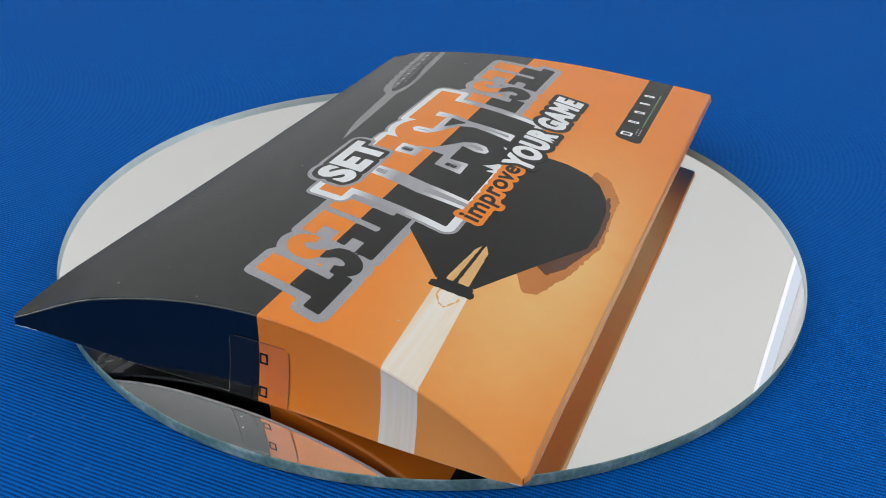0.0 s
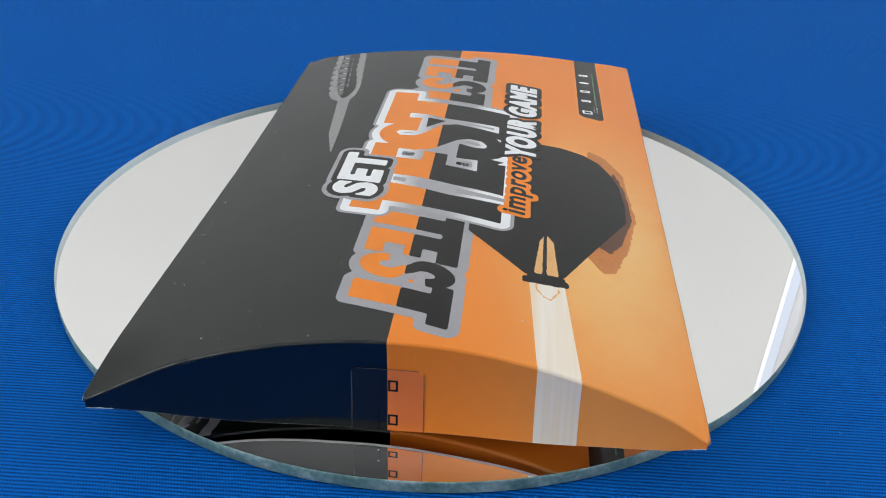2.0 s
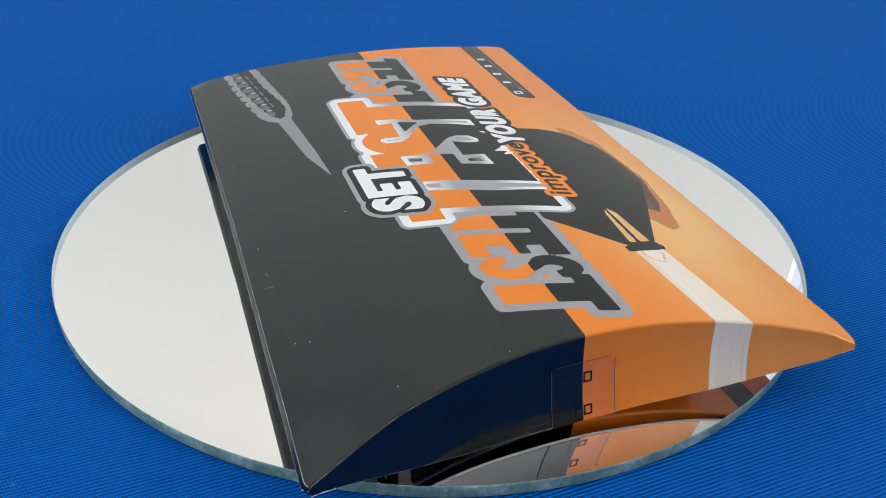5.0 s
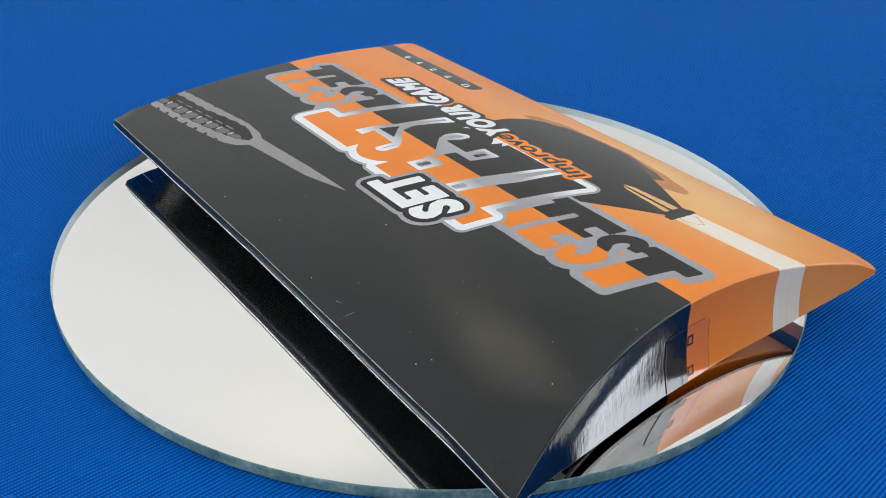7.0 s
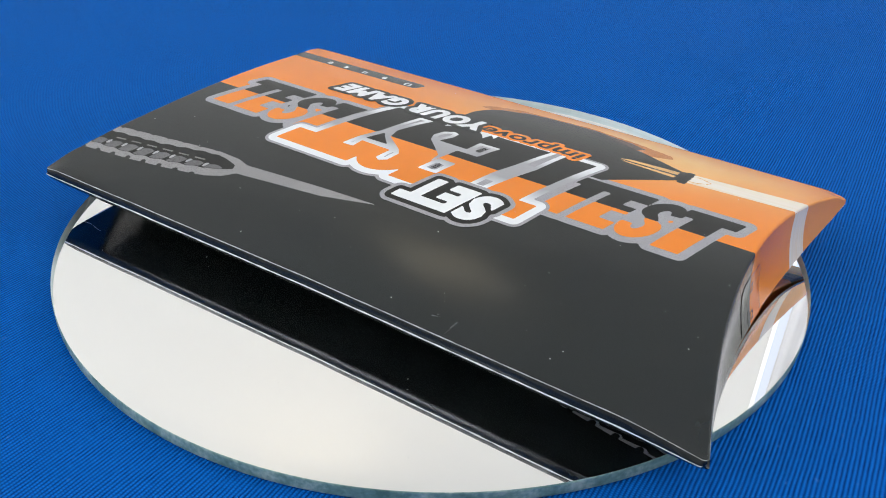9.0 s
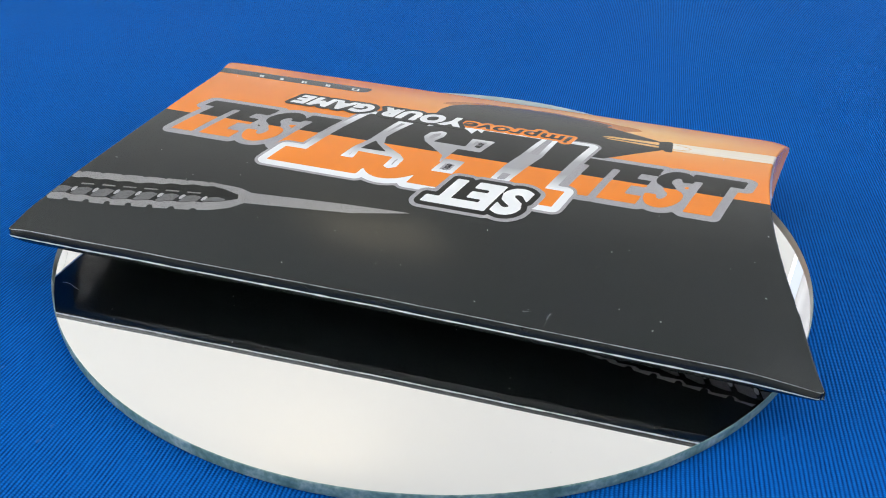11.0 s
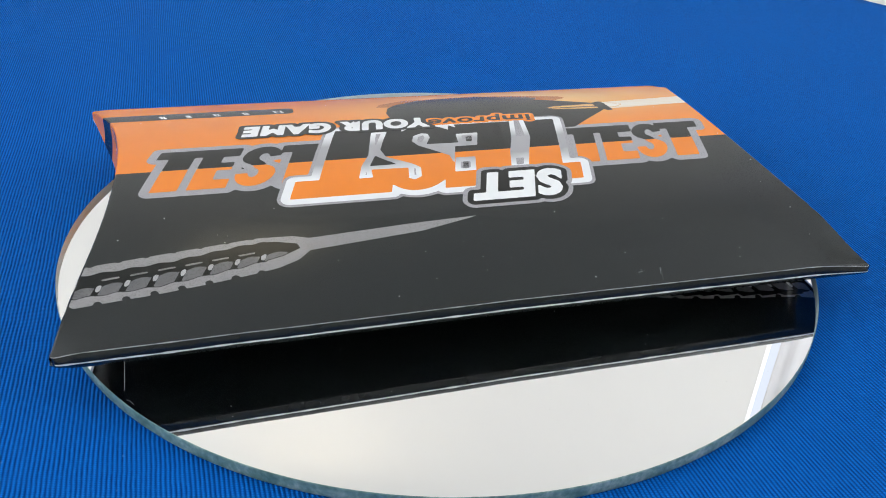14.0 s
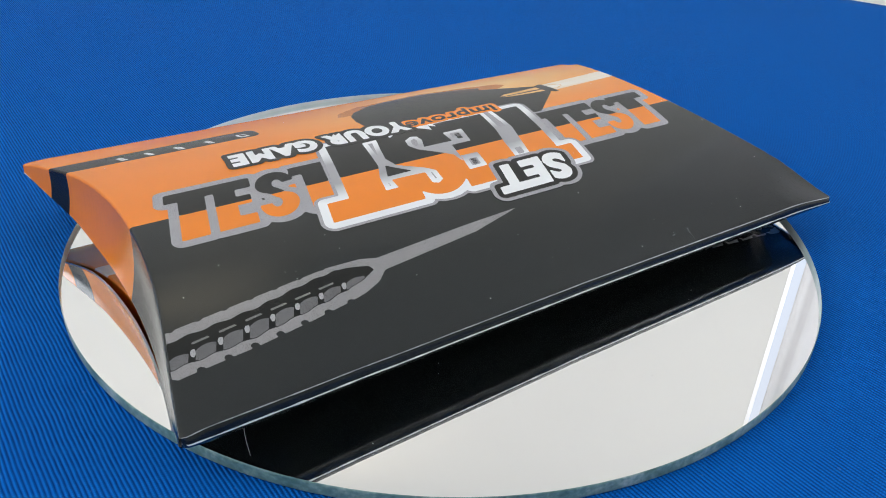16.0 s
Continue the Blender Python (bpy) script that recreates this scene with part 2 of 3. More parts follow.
def window(name, side, a, b, za, zb):
    """A painted frame set in the outer half of the opening."""
    root = structure(new(name), "white painted window frame", "window")
    w = 0.045
    for u0, u1, z0, z1 in ((a, a + w, za, zb), (b - w, b, za, zb), (a + w, b - w, za, za + w), (a + w, b - w, zb - w, zb)):
        lo, hi = {"n": ((u0, Y1 + 0.065), (u1, Y1 + 0.098)), "e": ((X1 + 0.065, u0), (X1 + 0.098, u1)), "w": ((X0 - 0.098, u0), (X0 - 0.065, u1))}[side]
        block("window_frame", (*lo, z0), (*hi, z1), M_FRAME, root, 0.004)
    return root


for name, side, a, b, za, zb in (("north", "n", 0.86, 1.75, 0.1, 1.6), ("east", "e", -0.55, 0.75, 0.35, 1.65), ("west", "w", -1.6, 0.7, 0.45, 1.65), ("south", "s", 0, 0, 0, 0)):
    wall_with_opening("wall_" + name, side, a, b, za, zb)
window("window_1", "n", 0.86, 1.75, 0.1, 1.6)
window("window_2", "e", -0.55, 0.75, 0.35, 1.65)
window("window_3", "w", -1.6, 0.7, 0.45, 1.65)


def curtain():
    """A sheer panel in soft folds that leaves a bright gap at the window's edge."""
    verts, faces = [], []
    n = 90
    for i in range(n + 1):
        x = 0.884 + 0.936 * i / n
        y = Y1 - 0.022 + 0.009 * math.sin(i * 0.9) + 0.004 * math.sin(i * 0.37)
        verts += [(x, y, 0.02), (x + 0.01 * math.sin(i * 0.9), y, 1.68)]
    for i in range(n):
        a = 2 * i
        faces.append((a, a + 2, a + 3, a + 1))
    ob = link_mesh("curtain", verts, faces, M_CURTAIN, smooth=True)
    s = ob.modifiers.new("thickness", "SOLIDIFY")
    s.thickness = 0.002
    rod = bmesh.new()
    bmesh.ops.create_cone(rod, cap_ends=True, segments=16, radius1=0.009, radius2=0.009, depth=1.15, matrix=pose(1.33, Y1 - 0.022, 1.69, 0, 90, 0))
    part("curtain_rod", rod, M_FRAME, ob, "white curtain rod")
    return tagged(ob, "pale lilac sheer curtain hanging beside the window", "curtain")


curtain()


def ceiling_lamp(x, y):
    root = tagged(new("ceiling_lamp"), "round white ceiling lamp with a warm light", "lamp", "ceiling lamps")
    root.location = (x, y, ZC)
    bm = bmesh.new()
    bmesh.ops.create_cone(bm, cap_ends=True, segments=48, radius1=0.2, radius2=0.21, depth=0.03, matrix=pose(0, 0, -0.015))
    part("base", bm, M_FRAME, root)
    return root


ceiling_lamp(-0.342, 1.17)
ceiling_lamp(-0.104, -1.915)


def table():
    root = tagged(new("table"), "white laminate table under the blue cloth", "table")
    block("tabletop", (-0.75, -0.55, -0.038), (0.85, 0.95, -0.0135), M_TABLE, root, 0.003)
    for x in (-0.68, 0.78):
        for y in (-0.48, 0.88):
            block("leg", (x - 0.025, y - 0.025, ZF), (x + 0.025, y + 0.025, -0.038), M_TABLE, root, 0.003)
    return root


table()

# ---- what turns: cloth, mirror and box ----


def blue_cloth():
    """A sheet with slightly uneven hem and a soft lift at its border, lying on the table."""
    nx, ny = 76, 70
    xs, ys = np.linspace(-0.43, 0.43, nx), np.linspace(-0.362, 0.43, ny)
    verts, faces = [], []
    for j, y in enumerate(ys):
        for i, x in enumerate(xs):
            e = 0.0
            r = max(0.0, math.hypot(x, y) - 0.13)
            z = 0.00035 * noise.noise(Vector((x * 9, y * 9, 3.1))) * min(1.0, r * 12)
            if j == 0:
                e = 0.002 * noise.noise(Vector((x * 14, 0, 7)))
            verts.append((x, y + e, z))
    for j in range(ny - 1):
        for i in range(nx - 1):
            a = j * nx + i
            faces.append((a, a + 1, a + 1 + nx, a + nx))
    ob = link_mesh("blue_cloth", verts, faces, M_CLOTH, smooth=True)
    s = ob.modifiers.new("thickness", "SOLIDIFY")
    s.thickness, s.offset = 0.0009, -1
    return tagged(ob, "royal-blue ribbed polyester cloth lying flat under the mirror", "cloth")


def round_mirror():
    root = tagged(new("round_mirror"), "round frameless mirror plate with a ground green-grey edge", "mirror")
    n, r = 192, 0.1
    ring = [(math.cos(2 * math.pi * k / n), math.sin(2 * math.pi * k / n)) for k in range(n)]
    link_mesh("silvering", [(r * 0.9985 * c, r * 0.9985 * s, 0.0017) for c, s in ring], [tuple(range(n))], M_MIRROR, root, "silvered mirror back")
    verts = [(r * 0.9984 * c, r * 0.9984 * s, z) for z in (0.0017, 0.003) for c, s in ring]
    link_mesh("silver_rim", verts, [(k, (k + 1) % n, n + (k + 1) % n, n + k) for k in range(n)], M_RIM, root, "silvered inner rim of the plate", smooth=True)
    prof = [(0.9985, 0.0001), (0.9995, 0.0002), (1.0, 0.0006), (1.0, 0.0025), (0.9996, 0.0029), (0.9985, 0.003)]
    verts = [(r * a * c, r * a * s, z) for a, z in prof for c, s in ring]
    faces = [(j * n + k, j * n + (k + 1) % n, (j + 1) * n + (k + 1) % n, (j + 1) * n + k) for j in range(len(prof) - 1) for k in range(n)]
    link_mesh("edge", verts, faces, M_EDGE, root, "ground green-grey glass edge", smooth=True)
    return root


# ---- the box: a lens-shaped pillow box, x across, y along ----
HALF, BULGE, LIP, ROUND = 0.058, 0.0087, 0.0015, 0.0006
SPLIT = -0.00085
XL, XR = -0.0563, 0.0567


def top_z(x):
    return LIP + BULGE * (1 - (x / HALF) ** 2)


def end_y(x):
    return 0.0843 + 0.0107 * (x / HALF) ** 2


def normal_at(x):
    v = Vector((2 * BULGE * x / HALF ** 2, 0, 1))
    return v.normalized()


FACE = {"side": 1}


def ease(u):
    u = min(1.0, max(0.0, u))
    return u * u * (3 - 2 * u)


def pinch(v):
    """Draws the four corners into thin tips and lets the far corners splay, as the card has taken a slight twist."""
    x, y, z = v
    side = FACE["side"]
    far = y * side
    edge = XR if x > 0 else -XL
    d = math.hypot(abs(x) - edge, abs(y) - end_y(edge))
    long_tip = far < 0 and x < 0
    k = max(0.0, 1 - d / (0.019 if long_tip else 0.0065))
    k = k * k * (1.6 - 0.6 * k)
    flat = 0.45 if long_tip else 0.58 if far < 0 else 0.22 if x > 0 else 0.40
    z = z * (1 - flat * k) - (0.0009 * k if long_tip else 0.0)
    if x > 0:
        along = max(0.0, x - 0.033) / 0.0246
        y += side * 0.0026 * along ** 1.6 * ease((far - 0.030) / 0.062)
        x += 0.0021 * ease((x - 0.046) / 0.0112) * min(1.0, max(0.0, (far + 0.095) / 0.19))
    else:
        along = max(0.0, -x - 0.036) / 0.0216
        y -= side * 0.0014 * along ** 1.6 * ease((far - 0.030) / 0.062)
        x -= 0.0017 * ease((-x - 0.046) / 0.0112) * min(1.0, max(0.0, far / 0.095))
    return Vector((x, y, z))


def pinched_normal(x, y):
    h = 0.0004
    a, b = pinch((x + h, y, top_z(x + h))), pinch((x - h, y, top_z(x - h)))
    c, e = pinch((x, y + h, top_z(x))), pinch((x, y - h, top_z(x)))
    return (a - b).cross(c - e).normalized()


def drape(name, verts2, faces, lift, mats, parent, label="", index=None):
    """A printed patch laid on the curved panel: points (x, y) in metres, lifted a hair."""
    v3, nor = [], []
    for x, y in verts2:
        n = pinched_normal(x, y) if abs(x) > 0.036 and abs(y) > 0.07 else normal_at(x)
        nor.append(n)
        v3.append(pinch((x, y, top_z(x))) + n * lift)
    ob = link_mesh(name, v3, faces, mats, parent, label, smooth=True, index=index)
    ob.data.normals_split_custom_set_from_vertices([tuple(n) for n in nor])
    return ob


class Field:
    """Signed distances on a grid over a patch of the panel, in millimetres (x, y)."""

    def __init__(self, x0, x1, y0, y1, step=0.5):
        self.xs = np.arange(x0, x1 + step / 2, step)
        self.ys = np.arange(y0, y1 + step / 2, step)
        self.gx, self.gy = np.meshgrid(self.xs, self.ys, indexing="ij")

    def loops(self, rings):
        """Distance to a set of closed rings, negative inside (even-odd)."""
        best = np.full(self.gx.shape, 1e9)
        inside = np.zeros(self.gx.shape, bool)
        for ring in rings:
            pts = np.asarray(ring, float)
            for (ax, ay), (bx, by) in zip(pts, np.roll(pts, -1, 0)):
                dx, dy = bx - ax, by - ay
                l2 = dx * dx + dy * dy
                if l2 < 1e-12:
                    continue
                t = np.clip(((self.gx - ax) * dx + (self.gy - ay) * dy) / l2, 0, 1)
                best = np.minimum(best, np.hypot(self.gx - ax - t * dx, self.gy - ay - t * dy))
                if ay != by:
                    cross = ((ay > self.gy) != (by > self.gy)) & (self.gx < ax + (self.gy - ay) * dx / dy)
                    inside ^= cross
        return np.where(inside, -best, best)

    def patch(self, d):
        """The region d < 0 as small faces with smooth borders: points in metres and faces."""
        verts, faces = [], []
        nx, ny = d.shape
        low = np.minimum(np.minimum(d[:-1, :-1], d[1:, :-1]), np.minimum(d[:-1, 1:], d[1:, 1:]))
        high = np.maximum(np.maximum(d[:-1, :-1], d[1:, :-1]), np.maximum(d[:-1, 1:], d[1:, 1:]))
        full = high < 0
        xs, ys = self.xs / 1000, self.ys / 1000
        for i in range(nx - 1):
            j = 0
            while j < ny - 1:
                if full[i, j]:
                    k = j
                    while k + 1 < ny - 1 and full[i, k + 1]:
                        k += 1
                    b = len(verts)
                    verts += [(xs[i], ys[j]), (xs[i + 1], ys[j]), (xs[i + 1], ys[k + 1]), (xs[i], ys[k + 1])]
                    faces.append((b, b + 1, b + 2, b + 3))
                    j = k + 1
                    continue
                if low[i, j] < 0:
                    cs = [(xs[i], ys[j], d[i, j]), (xs[i + 1], ys[j], d[i + 1, j]), (xs[i + 1], ys[j + 1], d[i + 1, j + 1]), (xs[i], ys[j + 1], d[i, j + 1])]
                    poly = []
                    for a, c in zip(cs, cs[1:] + cs[:1]):
                        if a[2] < 0:
                            poly.append((a[0], a[1]))
                        if (a[2] < 0) != (c[2] < 0):
                            t = a[2] / (a[2] - c[2])
                            poly.append((a[0] + t * (c[0] - a[0]), a[1] + t * (c[1] - a[1])))
                    if len(poly) > 2:
                        b = len(verts)
                        verts += poly
                        faces.append(tuple(range(b, b + len(poly))))
                j += 1
        return verts, faces


def text_rings(word, shear=0.0, bold=0.03, gap=1.12):
    """Outlines of a word in the built-in font, with its width and height set to 1."""
    cu = bpy.data.curves.new("word", "FONT")
    cu.body, cu.shear, cu.resolution_u, cu.offset, cu.space_character = word, shear, 4, bold, gap
    ob = new("word", cu)
    me = bpy.data.meshes.new_from_object(ob)
    bpy.data.objects.remove(ob)
    bm = bmesh.new()
    bm.from_mesh(me)
    bmesh.ops.remove_doubles(bm, verts=bm.verts, dist=1e-5)
    rings = edge_rings(bm)
    bm.free()
    bpy.data.meshes.remove(me)
    allp = np.concatenate([np.array(r) for r in rings])
    lo, hi = allp.min(0), allp.max(0)
    return [((np.array(r) - lo) / (hi - lo)) for r in rings]


def edge_rings(bm):
    nxt = {}
    for e in bm.edges:
        if len(e.link_faces) == 1:
            nxt.setdefault(e.verts[0], []).append(e.verts[1])
            nxt.setdefault(e.verts[1], []).append(e.verts[0])
    rings, seen = [], set()
    for v in nxt:
        if v in seen:
            continue
        ring, cur = [], v
        while cur is not None and cur not in seen:
            seen.add(cur)
            ring.append((cur.co.x, cur.co.y))
            cur = next((w for w in nxt[cur] if w not in seen), None)
        if len(ring) > 2:
            rings.append(ring)
    return rings


def place(rings, y0, y1, xb, xt):
    """Unit outlines onto the panel: reading from y0 to y1, baseline at xb, tops at xt (millimetres)."""
    return [np.stack([xb + (xt - xb) * r[:, 1], y0 + (y1 - y0) * r[:, 0]], -1) for r in rings]


def arc(cx, cy, rx, ry, a0, a1, n=12):
    return [(cx + rx * math.cos(radians(a0 + (a1 - a0) * k / n)), cy + ry * math.sin(radians(a0 + (a1 - a0) * k / n))) for k in range(n + 1)]


# slab letters in a unit cell: u to the right, v up
LETTER_T = [(0.0, 1.0), (0.0, 0.79), (0.25, 0.79), (0.25, 0.0), (0.75, 0.0), (0.75, 0.79), (1.0, 0.79), (1.0, 1.0)]
LETTER_E = [(0.0, 1.0), (0.0, 0.0), (1.0, 0.0), (1.0, 0.20), (0.56, 0.20), (0.56, 0.42), (0.94, 0.42), (0.94, 0.61), (0.56, 0.61), (0.56, 0.77), (1.0, 0.77), (1.0, 1.0)]


def letter_s():
    outer_top = arc(0.5, 0.72, 0.5, 0.28, 0, 180, 14)
    mid_left = arc(0.36, 0.72, 0.36, 0.2, 180, 255, 6)
    inner_low = arc(0.44, 0.30, 0.13, 0.10, 80, -180, 10)
    low_left = [(0.0, 0.30)]
    outer_low = arc(0.5, 0.28, 0.5, 0.28, 180, 360, 14)
    mid_right = arc(0.64, 0.28, 0.36, 0.2, 0, 75, 6)
    inner_top = arc(0.56, 0.70, 0.13, 0.10, 260, 0, 10)
    return outer_top + mid_left + inner_low + low_left + outer_low + mid_right + inner_top


LETTER_S = letter_s()


def slab_word(cells, xb, xt, slant, shapes=None):
    """Slab letters in cells (start, end) along y; slant moves the tops in the reading direction."""
    rings = []
    for (y0, y1), shape in zip(cells, shapes or (LETTER_T, LETTER_E, LETTER_S, LETTER_T)):
        ring = []
        for u, v in shape:
            ring.append((xb + (xt - xb) * v, y0 + (y1 - y0) * u + slant * (v - 0.5)))
        rings.append(ring)
    return rings


def rounded(x0, x1, y0, y1, r=0.0, n=6):
    if not r:
        return [(x0, y0), (x1, y0), (x1, y1), (x0, y1)]
    pts = []
    for cx, cy, a in ((x1 - r, y0 + r, -90), (x1 - r, y1 - r, 0), (x0 + r, y1 - r, 90), (x0 + r, y0 + r, 180)):
        pts += arc(cx, cy, r, r, a, a + 90, n)
    return pts


H = 0.000008


def printed_panel(parent):
    """One broad face of the box with its print."""
    xs = sorted(set([round(v, 5) for v in np.linspace(XL, XR, 115)] + [SPLIT]))
    ny = 40
    verts2, faces, idx = [], [], []
    for x in xs:
        e = end_y(x) - ROUND
        verts2 += [(x, e * math.sin(math.pi * (j / ny - 0.5))) for j in range(ny + 1)]
    for i in range(len(xs) - 1):
        for j in range(ny):
            a = i * (ny + 1) + j
            faces.append((a, a + ny + 1, a + ny + 2, a + 1))
            idx.append(0 if xs[i + 1] <= SPLIT + 1e-6 else 1)
    panel = drape("panel", verts2, faces, 0.0, [M_BLACK, M_ORANGE], parent, "black and orange laminated card face", idx)

    def lay(name, field, d, lift, mat, label=""):
        v, f = field.patch(d)
        if f:
            drape(name, v, f, lift * H, mat, panel, label)

    # flight, its cast shadow and the shaft
    F = Field(8, 54, -88, 18)
    shade = F.loops([[(40.5, 12.5), (45.4, 9.8), (49.2, 2), (50.6, -22), (48, -37), (44, -49), (41.2, -50.5), (37.9, -45), (39, -20)]])
    ragged = np.array([[noise.noise(Vector((x * 0.9, y * 0.9, 2.0))) for y in F.ys] for x in F.xs])
    lay("flight_shadow", F, shade + ragged * 0.5, 1, M_SHADE, "dotted brown printed shadow")
    brown = F.loops([[(47, 2), (49.3, -8), (49.8, -23), (46.4, -36), (43.3, -41.5), (40.8, -39.5), (43, -20)]])
    lay("flight_shadow_core", F, brown + ragged * 0.4, 2, M_BROWN)
    flight = F.loops([[(11.3, -41.5), (24.2, -56), (32.2, -55.5), (47.9, -25), (48.3, -16), (47.6, -6), (46.0, 0), (43, 5.4), (39, 8.4), (33, 10), (27, 10), (15, 5), (11, -10)]])
    lay("flight", F, flight - 0.3, 3, M_INK, "black printed dart flight")
    shaft = F.loops([[(25.0, -58.5), (32.4, -58.5), (34.9, -88), (26.9, -88)]])
    trim_end = F.gy * -1 - (83.75 + 10.7 * (F.gx / 58) ** 2)
    lay("shaft", F, np.maximum(shaft, trim_end), 3, M_SHAFT, "cream printed dart shaft")
    tongue = F.loops([[(26.0, -59), (31.6, -59), (31.4, -61.5), (29.6, -64.8), (28.0, -64.2), (26.4, -61.8)]])
    lay("shaft_tongue", F, np.abs(tongue + ragged * 0.3 + 0.25) - 0.22, 4, M_SHAFT_LO)
    collar = np.minimum(F.loops([rounded(23.5, 33.3, -59.4, -57.0, 0.6)]), F.loops([rounded(24.5, 32.5, -58.3, -55.7, 0.6)]))
    lay("shaft_collar", F, collar + ragged * 0.25, 5, M_INK)
    for ring in ([(25.9, -55.6), (27.7, -55.6), (28.1, -39.5), (27.3, -41.5)], [(28.7, -55.6), (31.2, -55.6), (30.3, -42), (28.8, -39)]):
        lay("shaft_tip", F, F.loops([ring]) + ragged * 0.2, 5, M_SHAFT_LO, "tan printed shaft tip")

    # badge with its unlettered mark
    B = Field(36, 49, 35, 97, 0.35)
    rim = B.gy - (83.75 + 10.7 * (B.gx / 58) ** 2)
    lay("badge", B, np.maximum(B.loops([rounded(39.2, 46.9, 37.2, 104, 2.2)]), rim), 1, M_INK, "black badge with pale marks")
    for y, w in ((40.2, 3.2), (50.2, 2.0), (58.4, 2.2), (66.6, 1.7), (73.6, 2.0)):
        ring = B.loops([[(40.4, y - 0.2), (43.6, y + 0.7), (43.6, y + 0.7 + w * 0.8), (40.4, y + w * 0.8 - 0.2)]])
        lay("badge_mark", B, np.abs(ring + 0.3) - 0.3, 2, M_WHITE)
    lay("badge_line", B, B.loops([rounded(44.9, 45.3, 49, 78)]), 2, M_GREEN)
    for k in range(4):
        lay("badge_mark", B, B.loops([rounded(44.1, 44.6, 43.2 + k * 1.2, 44.0 + k * 1.2)]), 2, M_GREY)
        lay("badge_mark", B, B.loops([rounded(45.0, 45.5, 43.0 + k * 1.3, 44.0 + k * 1.3)]), 2, M_GREY)

    # grey printed dart: pale outline bands round a black barrel with rings, dashes and grey grips
    D = Field(-52, -28, -4, 97, 0.35)
    rimd = D.gy - (83.75 + 10.7 * (D.gx / 58) ** 2)
    body = D.loops([[(-30.1, -0.9), (-31.0, 16), (-33.0, 40.3), (-31.9, 44), (-31.7, 52), (-37.3, 97), (-48.0, 97), (-45.7, 73), (-44.0, 61), (-42.4, 51.5), (-41.4, 47.4), (-39.6, 43.2), (-37.0, 40.4), (-33.9, 14)]])
    core = D.loops([[(-36.0, 42.6), (-34.5, 43.2), (-33.3, 48), (-33.2, 51.5), (-34.1, 57.5), (-36.7, 70.3), (-39.6, 97), (-45.5, 97), (-43.6, 73), (-41.3, 60), (-39.6, 52), (-38.0, 46.4)]])
    core = core + 0.2 * np.sin((D.gy - 51.5) * 2 * math.pi / 5.68) * (D.gy > 50)
    for k in range(8):
        y = 52.9 + 5.66 * k
        body = np.maximum(body, 0.62 - np.hypot(D.gx + 31.45 + 0.128 * (y - 52.9), (D.gy - y) * 0.8))
        y = 51.6 + 5.6 * k
        body = np.maximum(body, 0.66 - np.hypot(D.gx + 42.45 + 0.128 * (y - 51.6), (D.gy - y) * 0.8))
    lay("printed_dart", D, np.maximum(body, rimd), 1, M_DART, "grey dotted printed dart")
    lay("dart_barrel", D, np.maximum(np.maximum(core, body + 0.5), rimd), 2, M_INK)
    ringline = -37.8 - 0.138 * (D.gy - 50.9)
    sway = 0.3 * np.cos((D.gy - 53.7) * 2 * math.pi / 5.7)
    grip = np.maximum(np.maximum(D.gx - ringline - 0.45 - sway, core + 0.15), 45.5 - D.gy)
    for k in range(7):
        grip = np.maximum(grip, 0.75 - np.abs(D.gy - 50.9 - 5.7 * k + 0.5 * (D.gx - ringline)))
    lay("dart_grip", D, np.maximum(grip, rimd), 3, M_BARREL, "dark grey dotted grip bands")
    for k in range(7):
        y, x = 50.9 + 5.7 * k, -37.9 - 0.786 * k
        lay("dart_ring", D, np.maximum(D.loops([[(x + 0.75, y - 0.75), (x + 0.8, y - 0.1), (x + 0.2, y + 0.4), (x - 0.85, y + 0.5), (x - 0.95, y), (x - 0.3, y - 0.45)]]) - 0.05, rimd), 4, M_RING)
    for k in range(6):
        y, x = 52.4 + 5.66 * k, -36.35 - 0.72 * k
        lay("dart_groove", D, np.maximum(D.loops([[(x - 0.22, y), (x + 0.25, y + 0.2), (x - 0.25, y + 3.9), (x - 0.75, y + 3.7)]]), rimd), 4, M_DASH)

    # the small words on both sides, set the other way up
    for cells, tag in ((((-34.0, -46.2), (-45.2, -54.9), (-55.1, -64.2), (-62.9, -76.3)), 0), (((76.4, 63.6), (64.7, 55.4), (54.4, 44.6), (45.0, 32.8)), 1)):
        W = Field(-18, 14, min(c for p in cells for c in p) - 8, max(c for p in cells for c in p) + 6)
        rings = slab_word(cells, -11.1, 9.9, -5.9 if tag == 0 else -5.4)
        d = np.full(W.gx.shape, 1e9)
        for r in rings:
            d = np.minimum(d, W.loops([r]))
        lay("small_word_outline", W, d - 2.3, 2, M_GREY, "grey dotted outline of the word TEST")
        lay("small_word", W, np.maximum(d, W.gx - SPLIT * 1000), 6, M_FLAT_ORANGE, "orange upper half of the printed word TEST")
        lay("small_word", W, np.maximum(d, SPLIT * 1000 - W.gx), 6, M_INK, "black half of the printed word TEST")

    # the large word: one joined silhouette, parted by thin silver inlays
    G = Field(-27, 25, -48, 52, 0.4)
    cells = ((-37.4, -17.1), (-17.7, -1.0), (-1.8, 15.6), (14.9, 38.4))
    closed_t = [(0.0, 1.0), (0.0, 0.79), (0.25, 0.79), (0.25, 0.0), (1.06, 0.0), (1.06, 1.0)]
    closed_s = arc(0.5, 0.70, 0.52, 0.30, 0, 180, 16) + arc(0.5, 0.30, 0.52, 0.30, 180, 360, 16)
